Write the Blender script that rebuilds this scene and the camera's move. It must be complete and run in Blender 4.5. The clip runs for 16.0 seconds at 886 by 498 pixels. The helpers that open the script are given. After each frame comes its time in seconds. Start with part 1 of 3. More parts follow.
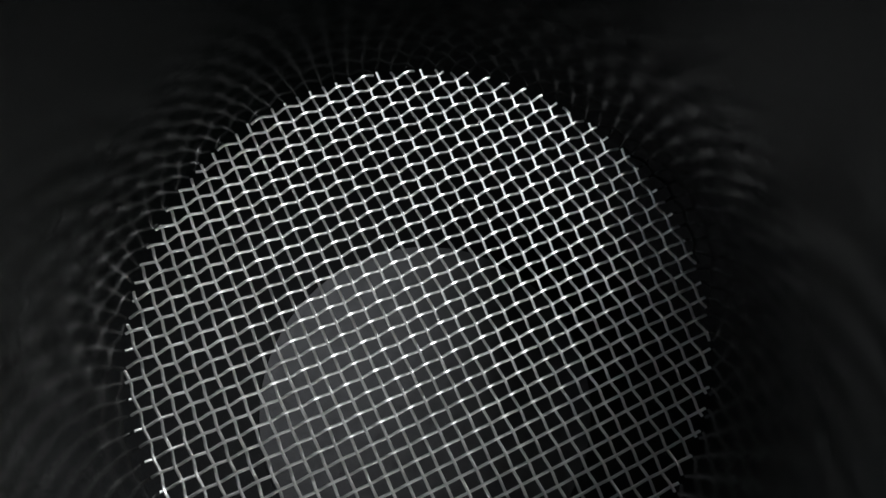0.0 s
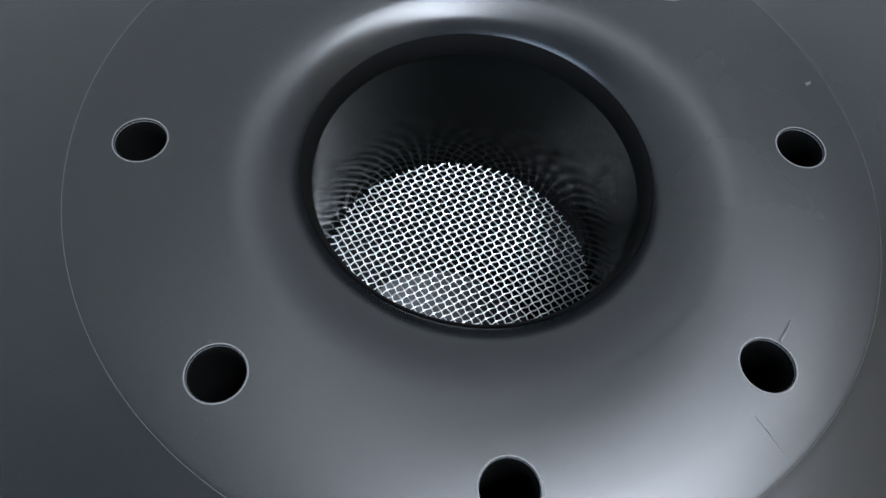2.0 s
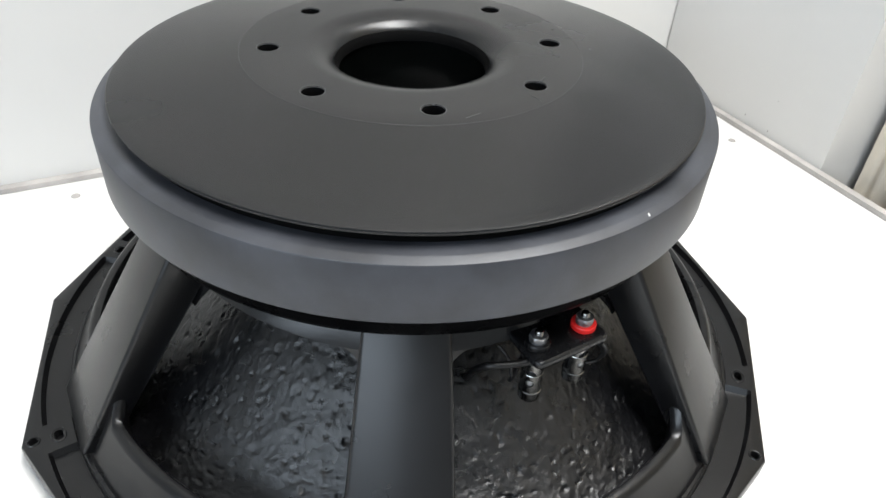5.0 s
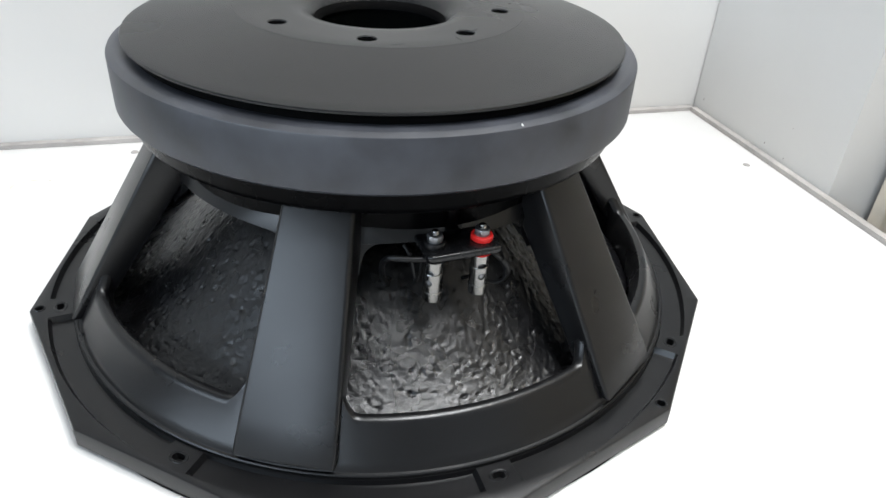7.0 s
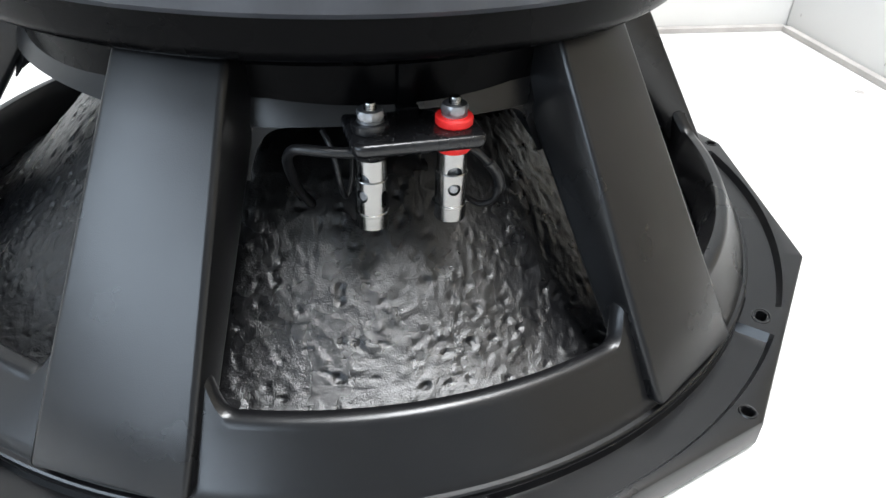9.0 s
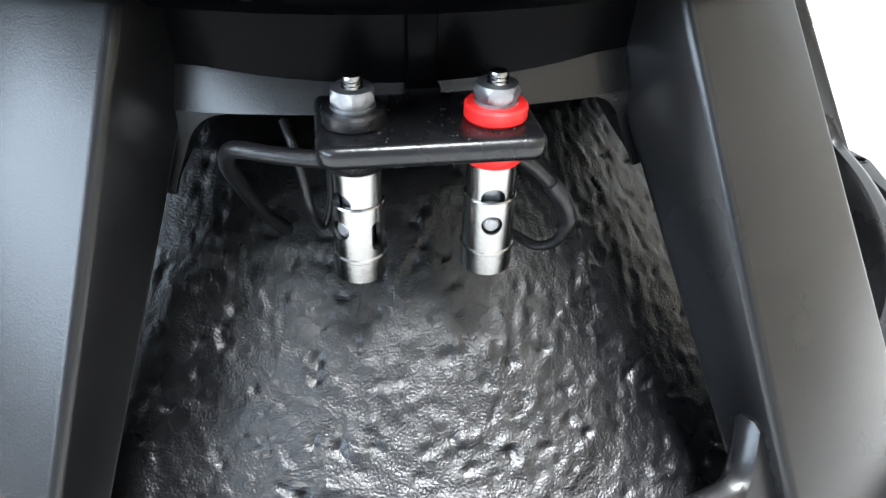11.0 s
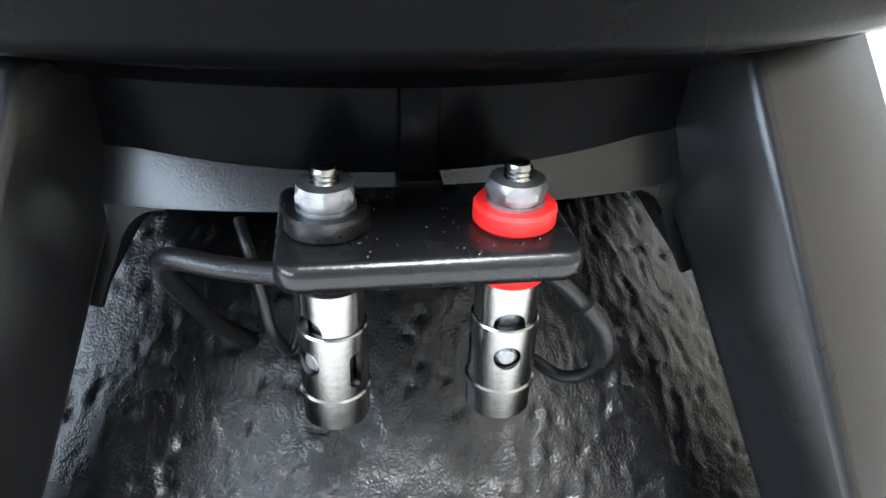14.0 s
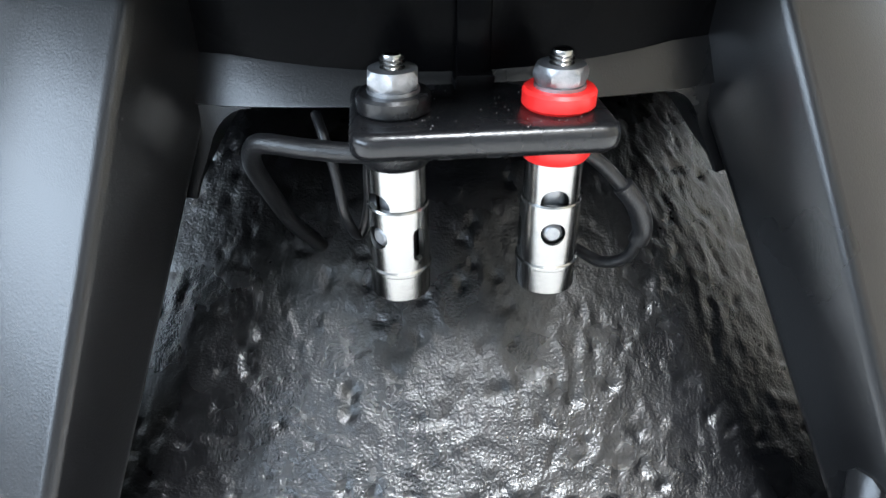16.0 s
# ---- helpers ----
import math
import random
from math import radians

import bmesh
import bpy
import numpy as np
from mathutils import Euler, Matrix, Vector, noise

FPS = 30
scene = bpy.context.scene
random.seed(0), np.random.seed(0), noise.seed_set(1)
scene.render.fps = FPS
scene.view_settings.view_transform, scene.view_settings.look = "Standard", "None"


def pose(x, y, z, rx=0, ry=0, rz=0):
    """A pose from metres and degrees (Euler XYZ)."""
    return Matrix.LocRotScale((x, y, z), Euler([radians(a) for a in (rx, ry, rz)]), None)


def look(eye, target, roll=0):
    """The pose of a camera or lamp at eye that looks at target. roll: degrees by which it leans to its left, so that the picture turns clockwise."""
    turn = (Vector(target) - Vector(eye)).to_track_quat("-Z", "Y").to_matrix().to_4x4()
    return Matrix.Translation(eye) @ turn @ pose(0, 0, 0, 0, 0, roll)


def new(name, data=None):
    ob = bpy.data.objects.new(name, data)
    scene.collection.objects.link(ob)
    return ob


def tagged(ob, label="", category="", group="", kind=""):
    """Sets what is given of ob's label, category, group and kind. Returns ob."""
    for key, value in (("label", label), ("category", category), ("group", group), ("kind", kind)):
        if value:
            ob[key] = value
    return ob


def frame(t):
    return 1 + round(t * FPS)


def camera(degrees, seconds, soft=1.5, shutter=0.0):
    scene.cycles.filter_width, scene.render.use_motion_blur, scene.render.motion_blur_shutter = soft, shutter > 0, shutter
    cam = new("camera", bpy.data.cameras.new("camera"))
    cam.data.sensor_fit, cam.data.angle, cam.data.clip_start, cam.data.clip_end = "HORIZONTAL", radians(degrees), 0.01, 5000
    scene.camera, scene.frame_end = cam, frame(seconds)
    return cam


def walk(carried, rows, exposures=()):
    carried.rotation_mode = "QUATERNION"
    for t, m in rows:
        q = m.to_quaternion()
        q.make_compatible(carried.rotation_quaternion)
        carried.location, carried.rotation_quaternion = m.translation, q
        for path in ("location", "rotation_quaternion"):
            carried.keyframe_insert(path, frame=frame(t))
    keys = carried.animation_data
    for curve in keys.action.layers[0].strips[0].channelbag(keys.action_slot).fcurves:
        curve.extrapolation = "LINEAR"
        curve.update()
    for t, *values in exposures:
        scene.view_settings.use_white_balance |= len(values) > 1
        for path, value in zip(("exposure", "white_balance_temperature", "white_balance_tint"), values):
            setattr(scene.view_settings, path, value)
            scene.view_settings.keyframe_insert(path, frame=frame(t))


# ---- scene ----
PATH = [
    (0, (0.0025, -0.0251, 0.2349), (0.0040, 0.0798, -0.0462), 2.01),
    (0.5, (-0.0049, -0.0309, 0.2539), (0.0087, 0.0679, -0.0291), 8.47),
    (1, (-0.0111, -0.0478, 0.2774), (0.0001, 0.0631, -0.0011), 8.83),
    (1.5, (-0.0188, -0.0682, 0.3065), (0.0003, 0.0575, 0.0347), 7.54),
    (2, (-0.0209, -0.0936, 0.3293), (0.0027, 0.0485, 0.0662), 8.26),
    (2.5, (-0.0238, -0.1225, 0.3475), (0.0012, 0.0373, 0.0947), 7.19),
    (3, (-0.0344, -0.1622, 0.3607), (-0.0012, 0.0162, 0.1217), 6.35),
    (3.5, (-0.0488, -0.2116, 0.3716), (-0.0153, -0.0157, 0.1469), 2.66),
    (4, (-0.0566, -0.2626, 0.3721), (-0.0110, -0.0496, 0.1659), 2.64),
    (4.2, (-0.0620, -0.2834, 0.3671), (-0.0095, -0.0664, 0.1667), 4.10),
    (6.3, (0.0126, -0.4236, 0.3267), (0.0238, -0.1710, 0.1652), 3.79),
    (6.5, (0.0217, -0.4335, 0.3247), (0.0276, -0.1798, 0.1647), 3.81),
    (7, (0.0417, -0.4427, 0.3130), (0.0448, -0.1897, 0.1519), 3.54),
    (7.5, (0.0510, -0.4347, 0.2906), (0.0503, -0.1863, 0.1225), 3.66),
    (8, (0.0533, -0.4015, 0.2715), (0.0524, -0.1553, 0.1001), 4.67),
    (8.2, (0.0622, -0.3853, 0.2573), (0.0590, -0.1390, 0.0862), 4.09),
    (10.3, (0.0844, -0.2655, 0.1807), (0.0400, -0.0251, 0.0068), 2.91),
    (10.5, (0.0826, -0.2602, 0.1786), (0.0353, -0.0210, 0.0038), 2.59),
    (11, (0.0813, -0.2467, 0.1746), (0.0318, -0.0067, 0.0016), 1.69),
    (11.5, (0.0794, -0.2333, 0.1687), (0.0289, 0.0075, -0.0030), 1.56),
    (12, (0.0804, -0.2234, 0.1673), (0.0273, 0.0222, 0.0035), 1.04),
    (12.5, (0.0777, -0.2154, 0.1640), (0.0232, 0.0355, 0.0089), 0.07),
    (13, (0.0704, -0.2113, 0.1533), (0.0148, 0.0401, -0.0007), 1.15),
    (13.5, (0.0706, -0.2071, 0.1571), (0.0117, 0.0448, 0.0052), 0.81),
    (14, (0.0745, -0.2145, 0.1662), (0.0203, 0.0380, 0.0136), 2.26),
    (14.5, (0.0780, -0.2285, 0.1640), (0.0240, 0.0251, 0.0131), 3.12),
    (15, (0.0785, -0.2294, 0.1608), (0.0191, 0.0227, 0.0094), 1.16),
    (15.5, (0.0833, -0.2328, 0.1611), (0.0193, 0.0177, 0.0089), 0.05),
    (16, (0.0782, -0.2348, 0.1580), (0.0062, 0.0115, 0.0024), -0.25),
]
cam = camera(63.8, 16.0)
EXPOSURE = [(0.0, -0.85, 6100, 8), (0.6, -0.6, 5800, 8), (1.2, 0.0, 5600, 8), (2.0, 0.35, 5500, 8), (2.8, 0.55, 5800, 9), (3.5, 0.48, 6000, 9), (4.2, 0.3, 6300, 9), (6.3, 0.0, 6150, 9), (8.2, 0.1, 6100, 9), (9.2, 0.8, 6050, 9), (10.3, 1.55, 5950, 8), (12.0, 1.55, 5900, 8), (12.5, 1.62, 5950, 8), (13.0, 1.35, 6100, 9), (13.5, 1.4, 6050, 9), (14.0, 1.65, 5900, 8), (14.6, 1.6, 5900, 8), (16.0, 1.55, 5850, 8)]
walk(cam, [(t, look(eye, target, roll)) for t, eye, target, roll in PATH], EXPOSURE)

# ---- light: a ceiling lamp over the bench, a tube on the side wall, a window across the room ----
world = bpy.data.worlds.new("world")
scene.world = world
world.use_nodes = True
world.node_tree.nodes["Background"].inputs[0].default_value = (0.75, 0.85, 1.0, 1)
world.node_tree.nodes["Background"].inputs[1].default_value = 0.02


def lamp(name, eye, target, sx, sy, watts, colour):
    d = bpy.data.lights.new(name, "AREA")
    d.shape, d.size, d.size_y, d.energy, d.color = "RECTANGLE", sx, sy, watts, colour
    ob = new(name, d)
    ob.matrix_world = look(eye, target)
    return ob


lamp("ceiling_light", (0.40, -0.36, 1.80), (0.40, -0.36, 0), 0.30, 1.10, 50, (1.0, 0.98, 0.95))
lamp("wall_light", (0.38, -0.04, 1.05), (0.08, 0.05, 0.2), 0.70, 0.12, 4.5, (1.0, 0.98, 0.96))
lamp("window_light", (-1.73, -2.29, 1.15), (0.0, 0.0, 0.1), 2.8, 1.0, 58, (0.80, 0.90, 1.0))


# ---- materials ----
def material(name, colour, rough=0.5, metal=0.0, vary=0.15, scale=40.0, bump=0.1, bump_scale=400.0, second=None, spec=0.5, coat=0.0, rough_vary=0.1):
    m = bpy.data.materials.new(name)
    m.use_nodes = True
    nt = m.node_tree
    b = nt.nodes["Principled BSDF"]
    co = nt.nodes.new("ShaderNodeTexCoord")
    n1 = nt.nodes.new("ShaderNodeTexNoise")
    n1.inputs["Scale"].default_value, n1.inputs["Detail"].default_value = scale, 5
    nt.links.new(co.outputs["Object"], n1.inputs["Vector"])
    ramp = nt.nodes.new("ShaderNodeValToRGB")
    c2 = second or tuple(min(1, c * (1 + vary)) for c in colour)
    ramp.color_ramp.elements[0].color = (*[c * (1 - vary) for c in colour], 1)
    ramp.color_ramp.elements[1].color = (*c2, 1)
    ramp.color_ramp.elements[0].position, ramp.color_ramp.elements[1].position = 0.3, 0.7
    nt.links.new(n1.outputs["Fac"], ramp.inputs[0])
    nt.links.new(ramp.outputs[0], b.inputs["Base Color"])
    mr = nt.nodes.new("ShaderNodeMapRange")
    mr.inputs["To Min"].default_value, mr.inputs["To Max"].default_value = max(0.02, rough - rough_vary), min(1, rough + rough_vary)
    nt.links.new(n1.outputs["Fac"], mr.inputs["Value"])
    nt.links.new(mr.outputs[0], b.inputs["Roughness"])
    b.inputs["Metallic"].default_value = metal
    b.inputs["Specular IOR Level"].default_value = spec
    b.inputs["Coat Weight"].default_value, b.inputs["Coat Roughness"].default_value = coat, 0.22
    if bump:
        n2 = nt.nodes.new("ShaderNodeTexNoise")
        n2.inputs["Scale"].default_value, n2.inputs["Detail"].default_value = bump_scale, 3
        nt.links.new(co.outputs["Object"], n2.inputs["Vector"])
        bp = nt.nodes.new("ShaderNodeBump")
        bp.inputs["Strength"].default_value, bp.inputs["Distance"].default_value = bump, 0.0005
        nt.links.new(n2.outputs["Fac"], bp.inputs["Height"])
        nt.links.new(bp.outputs[0], b.inputs["Normal"])
    return m


M_CAP = material("black_painted_steel", (0.0042, 0.0044, 0.0048), 0.27, 0.0, 0.04, 12, 0.02, 1800, spec=0.38, rough_vary=0.015)
spin = M_CAP.node_tree.nodes.new("ShaderNodeTangent")      # turned on a lathe: fans of light across the fine grooves
spin.direction_type, spin.axis = "RADIAL", "Z"
M_CAP.node_tree.links.new(spin.outputs[0], M_CAP.node_tree.nodes["Principled BSDF"].inputs["Tangent"])
M_CAP.node_tree.nodes["Principled BSDF"].inputs["Anisotropic"].default_value = 0.7
M_CAST = material("black_powder_coated_aluminium", (0.0028, 0.0028, 0.0032), 0.29, 0.0, 0.15, 30, 0.08, 2500, spec=0.42, rough_vary=0.06)
M_FERRITE = material("grey_black_ferrite", (0.028, 0.030, 0.036), 0.42, 0.0, 0.40, 38, 0.08, 900, spec=0.5)
M_CONE = material("black_coated_paper", (0.0035, 0.0035, 0.004), 0.28, 0.0, 0.3, 60, 0.42, 1700, spec=0.56, rough_vary=0.06)
M_TUBE = material("gloss_black_tube", (0.0016, 0.0020, 0.0019), 0.14, 0.0, 0.2, 40, 0.05, 900, spec=0.15, rough_vary=0.05)
M_STEEL = material("bright_steel_wire", (0.95, 0.95, 0.94), 0.42, 1.0, 0.06, 300, 0.0)
M_CHROME = material("nickel_plated_brass", (0.26, 0.257, 0.25), 0.22, 1.0, 0.06, 200, 0.04, 900, rough_vary=0.05)
M_ZINC = material("zinc_plated_steel", (0.27, 0.275, 0.285), 0.46, 1.0, 0.3, 400, 0.2, 2500)
M_RED = material("red_plastic", (0.60, 0.016, 0.014), 0.36, 0.0, 0.06, 100, 0.05, 900)
M_PLASTIC = material("black_plastic", (0.005, 0.005, 0.0055), 0.26, 0.0, 0.2, 90, 0.10, 1800, spec=0.36)
M_WIRE = material("black_cable_sleeve", (0.006, 0.006, 0.0065), 0.34, 0.0, 0.2, 90, 0.2, 2500, spec=0.34)
M_FELT = material("grey_dust_cap", (0.09, 0.09, 0.095), 0.85, 0.0, 0.2, 200, 0.4, 2500)
M_TABLE = material("white_laminate", (0.66, 0.65, 0.63), 0.42, 0.0, 0.03, 6, 0.03, 300)
M_WALL = material("white_wall_paint", (0.53, 0.52, 0.50), 0.75, 0.0, 0.05, 3, 0.15, 120)
M_CEIL = material("pale_ceiling_paint", (0.46, 0.46, 0.455), 0.8, 0.0, 0.05, 3, 0.1, 120)
# bare scratches and worn edges; also the painted glint round the bolt holes
M_SCRATCH_GLINT = material("scratched_paint_and_glint", (0.05, 0.05, 0.05), 0.6, 0.0, 0.2, 300, 0.2, 900)
M_DUST = material("pale_dust", (0.20, 0.19, 0.18), 0.9, 0.0, 0.2, 300, 0.0)
M_STAIN = material("brown_stain_on_laminate", (0.62, 0.56, 0.48), 0.5, 0.0, 0.2, 120, 0.1, 300)
M_TRIM = material("grey_sealant", (0.34, 0.32, 0.30), 0.7, 0.0, 0.2, 30, 0.2, 200)
M_FLOOR = material("grey_floor_tile", (0.45, 0.43, 0.40), 0.5, 0.0, 0.1, 5, 0.05, 100)
M_CURTAIN = material("beige_curtain", (0.60, 0.54, 0.45), 0.85, 0.0, 0.15, 20, 0.3, 900)
# darker copy of the casting: shade below the magnet put into colour and gloss
M_CAST_SHADE = material("shaded_black_casting", (0.0014, 0.0014, 0.0016), 0.28, 0.0, 0.2, 30, 0.08, 1500, spec=0.032)
# gasket rubber; also the painted dark in the bolt holes and vent mouth
M_VOID = material("black_rubber_and_shade", (0.002, 0.002, 0.002), 0.8, 0.0, 0.1, 60, 0.1, 900, spec=0.04)


# ---- builders ----
def mesh_of(name, bm, mat, smooth=35.0):
    bmesh.ops.recalc_face_normals(bm, faces=bm.faces)
    me = bpy.data.meshes.new(name)
    if smooth:
        for f in bm.faces:
            f.smooth = True
        for e in bm.edges:
            if len(e.link_faces) == 2 and e.calc_face_angle(0) > radians(smooth):
                e.smooth = False
    bm.to_mesh(me)
    bm.free()
    me.materials.append(mat)
    return me


def part(name, bm, mat, parent=None, label="", smooth=35.0):
    ob = new(name, mesh_of(name, bm, mat, smooth))
    if parent is not None:
        ob.parent = parent
    return tagged(ob, label)


def thing(name, label, category, group="", at=(0, 0, 0)):
    ob = new(name)
    ob.empty_display_size = 0.02
    ob.location = at
    return tagged(ob, label, category, group)


def lathe(profile, n=128, closed=False, bm=None, centre=(0, 0)):
    """Turns a list of (r, z) round a vertical axis; closed joins the last pair to the first."""
    bm = bm or bmesh.new()
    rings = []
    for r, z in profile:
        if r < 1e-6:
            rings.append([bm.verts.new((centre[0], centre[1], z))] * n)
        else:
            rings.append([bm.verts.new((centre[0] + r * math.cos(a), centre[1] + r * math.sin(a), z)) for a in [2 * math.pi * k / n for k in range(n)]])
    pairs = list(zip(rings, rings[1:])) + ([(rings[-1], rings[0])] if closed else [])
    for p, q in pairs:
        for k in range(n):
            face = []
            for v in (p[k], p[(k + 1) % n], q[(k + 1) % n], q[k]):
                if v not in face:
                    face.append(v)
            if len(face) > 2:
                bm.faces.new(face)
    return bm


def arc(cx, cz, r, a0, a1, n=8):
    return [(cx + r * math.cos(radians(a0 + (a1 - a0) * k / n)), cz + r * math.sin(radians(a0 + (a1 - a0) * k / n))) for k in range(n + 1)]


def bevelled(bm, width, segments=2, angle=30.0):
    edges = [e for e in bm.edges if len(e.link_faces) == 2 and e.calc_face_angle(0) > radians(angle)]
    bmesh.ops.bevel(bm, geom=edges, offset=width, segments=segments, profile=0.5, affect="EDGES", clamp_overlap=True)
    return bm


def block(x, y, z, m=None, bevel=0.0, segments=2):
    bm = bmesh.new()
    bmesh.ops.create_cube(bm, size=1.0)
    bmesh.ops.scale(bm, vec=(x, y, z), verts=bm.verts)
    if bevel:
        bevelled(bm, bevel, segments)
    if m is not None:
        bm.transform(m)
    return bm


def cylinder(r, z0, z1, n=32, x=0.0, y=0.0, bevel=0.0):
    prof = [(0, z0), (r - bevel, z0), (r, z0 + bevel), (r, z1 - bevel), (r - bevel, z1), (0, z1)] if bevel else [(0, z0), (r, z0), (r, z1), (0, z1)]
    return lathe(prof, n, centre=(x, y))


def tube(points, r, n=10, cap=True):
    """A round bar along a list of points."""
    bm = bmesh.new()
    pts = [Vector(p) for p in points]
    rings = []
    side = None
    for i, p in enumerate(pts):
        d = (pts[min(i + 1, len(pts) - 1)] - pts[max(i - 1, 0)]).normalized()
        side = (side - d * side.dot(d)).normalized() if side is not None else d.orthogonal().normalized()
        up = d.cross(side)
        rings.append([bm.verts.new(p + r * (math.cos(2 * math.pi * k / n) * side + math.sin(2 * math.pi * k / n) * up)) for k in range(n)])
    for p, q in zip(rings, rings[1:]):
        for k in range(n):
            bm.faces.new((p[k], p[(k + 1) % n], q[(k + 1) % n], q[k]))
    if cap:
        bm.faces.new(rings[0][::-1])
        bm.faces.new(rings[-1])
    return bm


def smooth_line(points, n=10):
    """Catmull-Rom through the points."""
    p = [Vector(q) for q in points]
    p = [2 * p[0] - p[1]] + p + [2 * p[-1] - p[-2]]
    out = []
    for i in range(1, len(p) - 2):
        for k in range(n):
            t = k / n
            a, b, c, d = p[i - 1], p[i], p[i + 1], p[i + 2]
            out.append(0.5 * (2 * b + (c - a) * t + (2 * a - 5 * b + 4 * c - d) * t * t + (3 * b - a - 3 * c + d) * t ** 3))
    return out + [p[-2]]


def cut(ob, cutters, smooth=35.0):
    """Takes the cutters' bodies out of ob's mesh for good."""
    knives = []
    for bm in cutters:
        bmesh.ops.recalc_face_normals(bm, faces=bm.faces)
        me = bpy.data.meshes.new("knife")
        bm.to_mesh(me)
        bm.free()
        knife = new("knife", me)
        mod = ob.modifiers.new("cut", "BOOLEAN")
        mod.object, mod.operation, mod.solver = knife, "DIFFERENCE", "EXACT"
        knives.append(knife)
    bpy.context.view_layer.update()
    done = bpy.data.meshes.new_from_object(ob.evaluated_get(bpy.context.evaluated_depsgraph_get()))
    ob.modifiers.clear()
    ob.data = done
    for k in knives:
        bpy.data.objects.remove(k)
    bm = bmesh.new()
    bm.from_mesh(done)
    for e in bm.edges:
        e.smooth = not (len(e.link_faces) == 2 and e.calc_face_angle(0) > radians(smooth))
    bm.to_mesh(done)
    bm.free()
    return ob


def polar(r, az, z=0.0):
    return Vector((r * math.cos(radians(az)), r * math.sin(radians(az)), z))


# ---- room: a corner behind the bench ----
TURN = 16.4
TABLE_Z = 0.0075
ROOM = Matrix.Translation((0.3415, 0.3830, TABLE_Z)) @ pose(0, 0, 0, 0, 0, TURN)   # x along the back wall, y into it


def structure(name, x0, x1, y0, y1, z0, z1, mat, label, category):
    ob = part(name, block(x1 - x0, y1 - y0, z1 - z0, ROOM @ Matrix.Translation(((x0 + x1) / 2, (y0 + y1) / 2, (z0 + z1) / 2))), mat, None, label, 0)
    return tagged(ob, label, category, kind="structure")


structure("wall_north", -4.6, 0.25, 0.004, 0.12, -0.75, 2.0, M_WALL, "off-white painted wall with faint scuffs behind the bench", "wall")
structure("wall_pier", 0.004, 0.246, -0.232, 0.002, -0.75, 2.0, M_WALL, "off-white painted pier in the corner beside the bench", "wall")
structure("wall_east", 0.13, 0.246, -3.2, -0.234, -0.75, 2.0, M_WALL, "off-white side wall behind the curtain", "wall")
structure("wall_west", -4.72, -4.602, -3.2, 0.12, -0.75, 2.0, M_CEIL, "pale painted far wall", "wall")
structure("wall_south", -4.6, 0.128, -3.32, -3.202, -0.75, 2.0, M_CEIL, "pale painted wall across the room", "wall")
structure("floor", -4.6, 0.128, -3.2, 0.002, -0.87, -0.752, M_FLOOR, "pale grey floor of the room", "floor")
structure("ceiling", -4.72, 0.25, -3.32, 0.12, 2.002, 2.1, M_CEIL, "pale painted ceiling", "ceiling")

table = thing("table", "white laminate work table pushed into the corner", "table")
part("tabletop", bevelled(block(1.5, 0.9, 0.03, ROOM @ Matrix.Translation((-0.752, -0.452, -0.015))), 0.0015), M_TABLE, table)
for lx in (-1.45, -0.05):
    for ly in (-0.85, -0.05):
        part("leg", block(0.045, 0.045, 0.722, ROOM @ Matrix.Translation((lx, ly, -0.391)), 0.003), M_TRIM, table)


def curtain_mesh():
    """A hanging cloth in soft folds along the side wall."""
    bm = bmesh.new()
    front, back = [], []
    n = 360
    for k in range(n + 1):
        u = k / n
        y = -0.242 - 0.80 * u
        wave = 0.016 * math.sin(2 * math.pi * (u * 0.80 / 0.062) + 1.8 * math.sin(9 * u)) + 0.008 * math.sin(2 * math.pi * u * 0.80 / 0.027 + 1)
        x = 0.045 + wave + 0.035 * math.exp(-((u - 0.045) / 0.02) ** 2)
        front.append([bm.verts.new(ROOM @ Vector((x + 0.004 * math.sin(3 * z + 5 * u), y, z))) for z in (-0.70, -0.2, 0.0, 0.3, 0.8, 1.3, 1.9)])
        back.append([bm.verts.new(ROOM @ Vector((x + 0.0025 + 0.004 * math.sin(3 * z + 5 * u), y, z))) for z in (-0.70, -0.2, 0.0, 0.3, 0.8, 1.3, 1.9)])
    for sheet in (front, back):
        for p, q in zip(sheet, sheet[1:]):
            for i in range(6):
                bm.faces.new((p[i], q[i], q[i + 1], p[i + 1]))
    return bm


curtain = part("curtain", curtain_mesh(), M_CURTAIN, None, "", 60)
tagged(curtain, "beige cloth curtain hanging in folds beside the table", "curtain")

# ---- the loudspeaker, face down on the table ----
speaker = thing("loudspeaker", "large black woofer driver lying face down on a white table", "loudspeaker")
TOP = 0.2044
CAP_R = 0.1487

# back cap: flat boss with eight bolt holes, shallow cone, rounded vent mouth
cap_profile = [(0.1440, 0.1886), (0.1440, 0.1922), (0.1482, 0.1924), (CAP_R, 0.1928), (CAP_R, 0.1937), (0.1483, 0.1942), (0.1474, 0.1945)]
cap_profile += [(0.1474 + (0.0884 - 0.1474) * k / 10, 0.1945 + (0.2040 - 0.1945) * k / 10) for k in range(1, 11)]
cap_profile += [(0.0877, TOP - 0.0003), (0.0868, TOP - 0.0001), (0.0860, TOP)]
cap_profile += [(0.075, TOP), (0.0640, TOP)] + [(0.0566 + 0.0180 * math.cos(radians(a)), TOP - 0.0125 + 0.0125 * math.sin(radians(a))) for a in range(90, 181, 6)]
cap_profile += [(0.0386, 0.1912), (0.0440, 0.1912), (0.0440, 0.1886)]
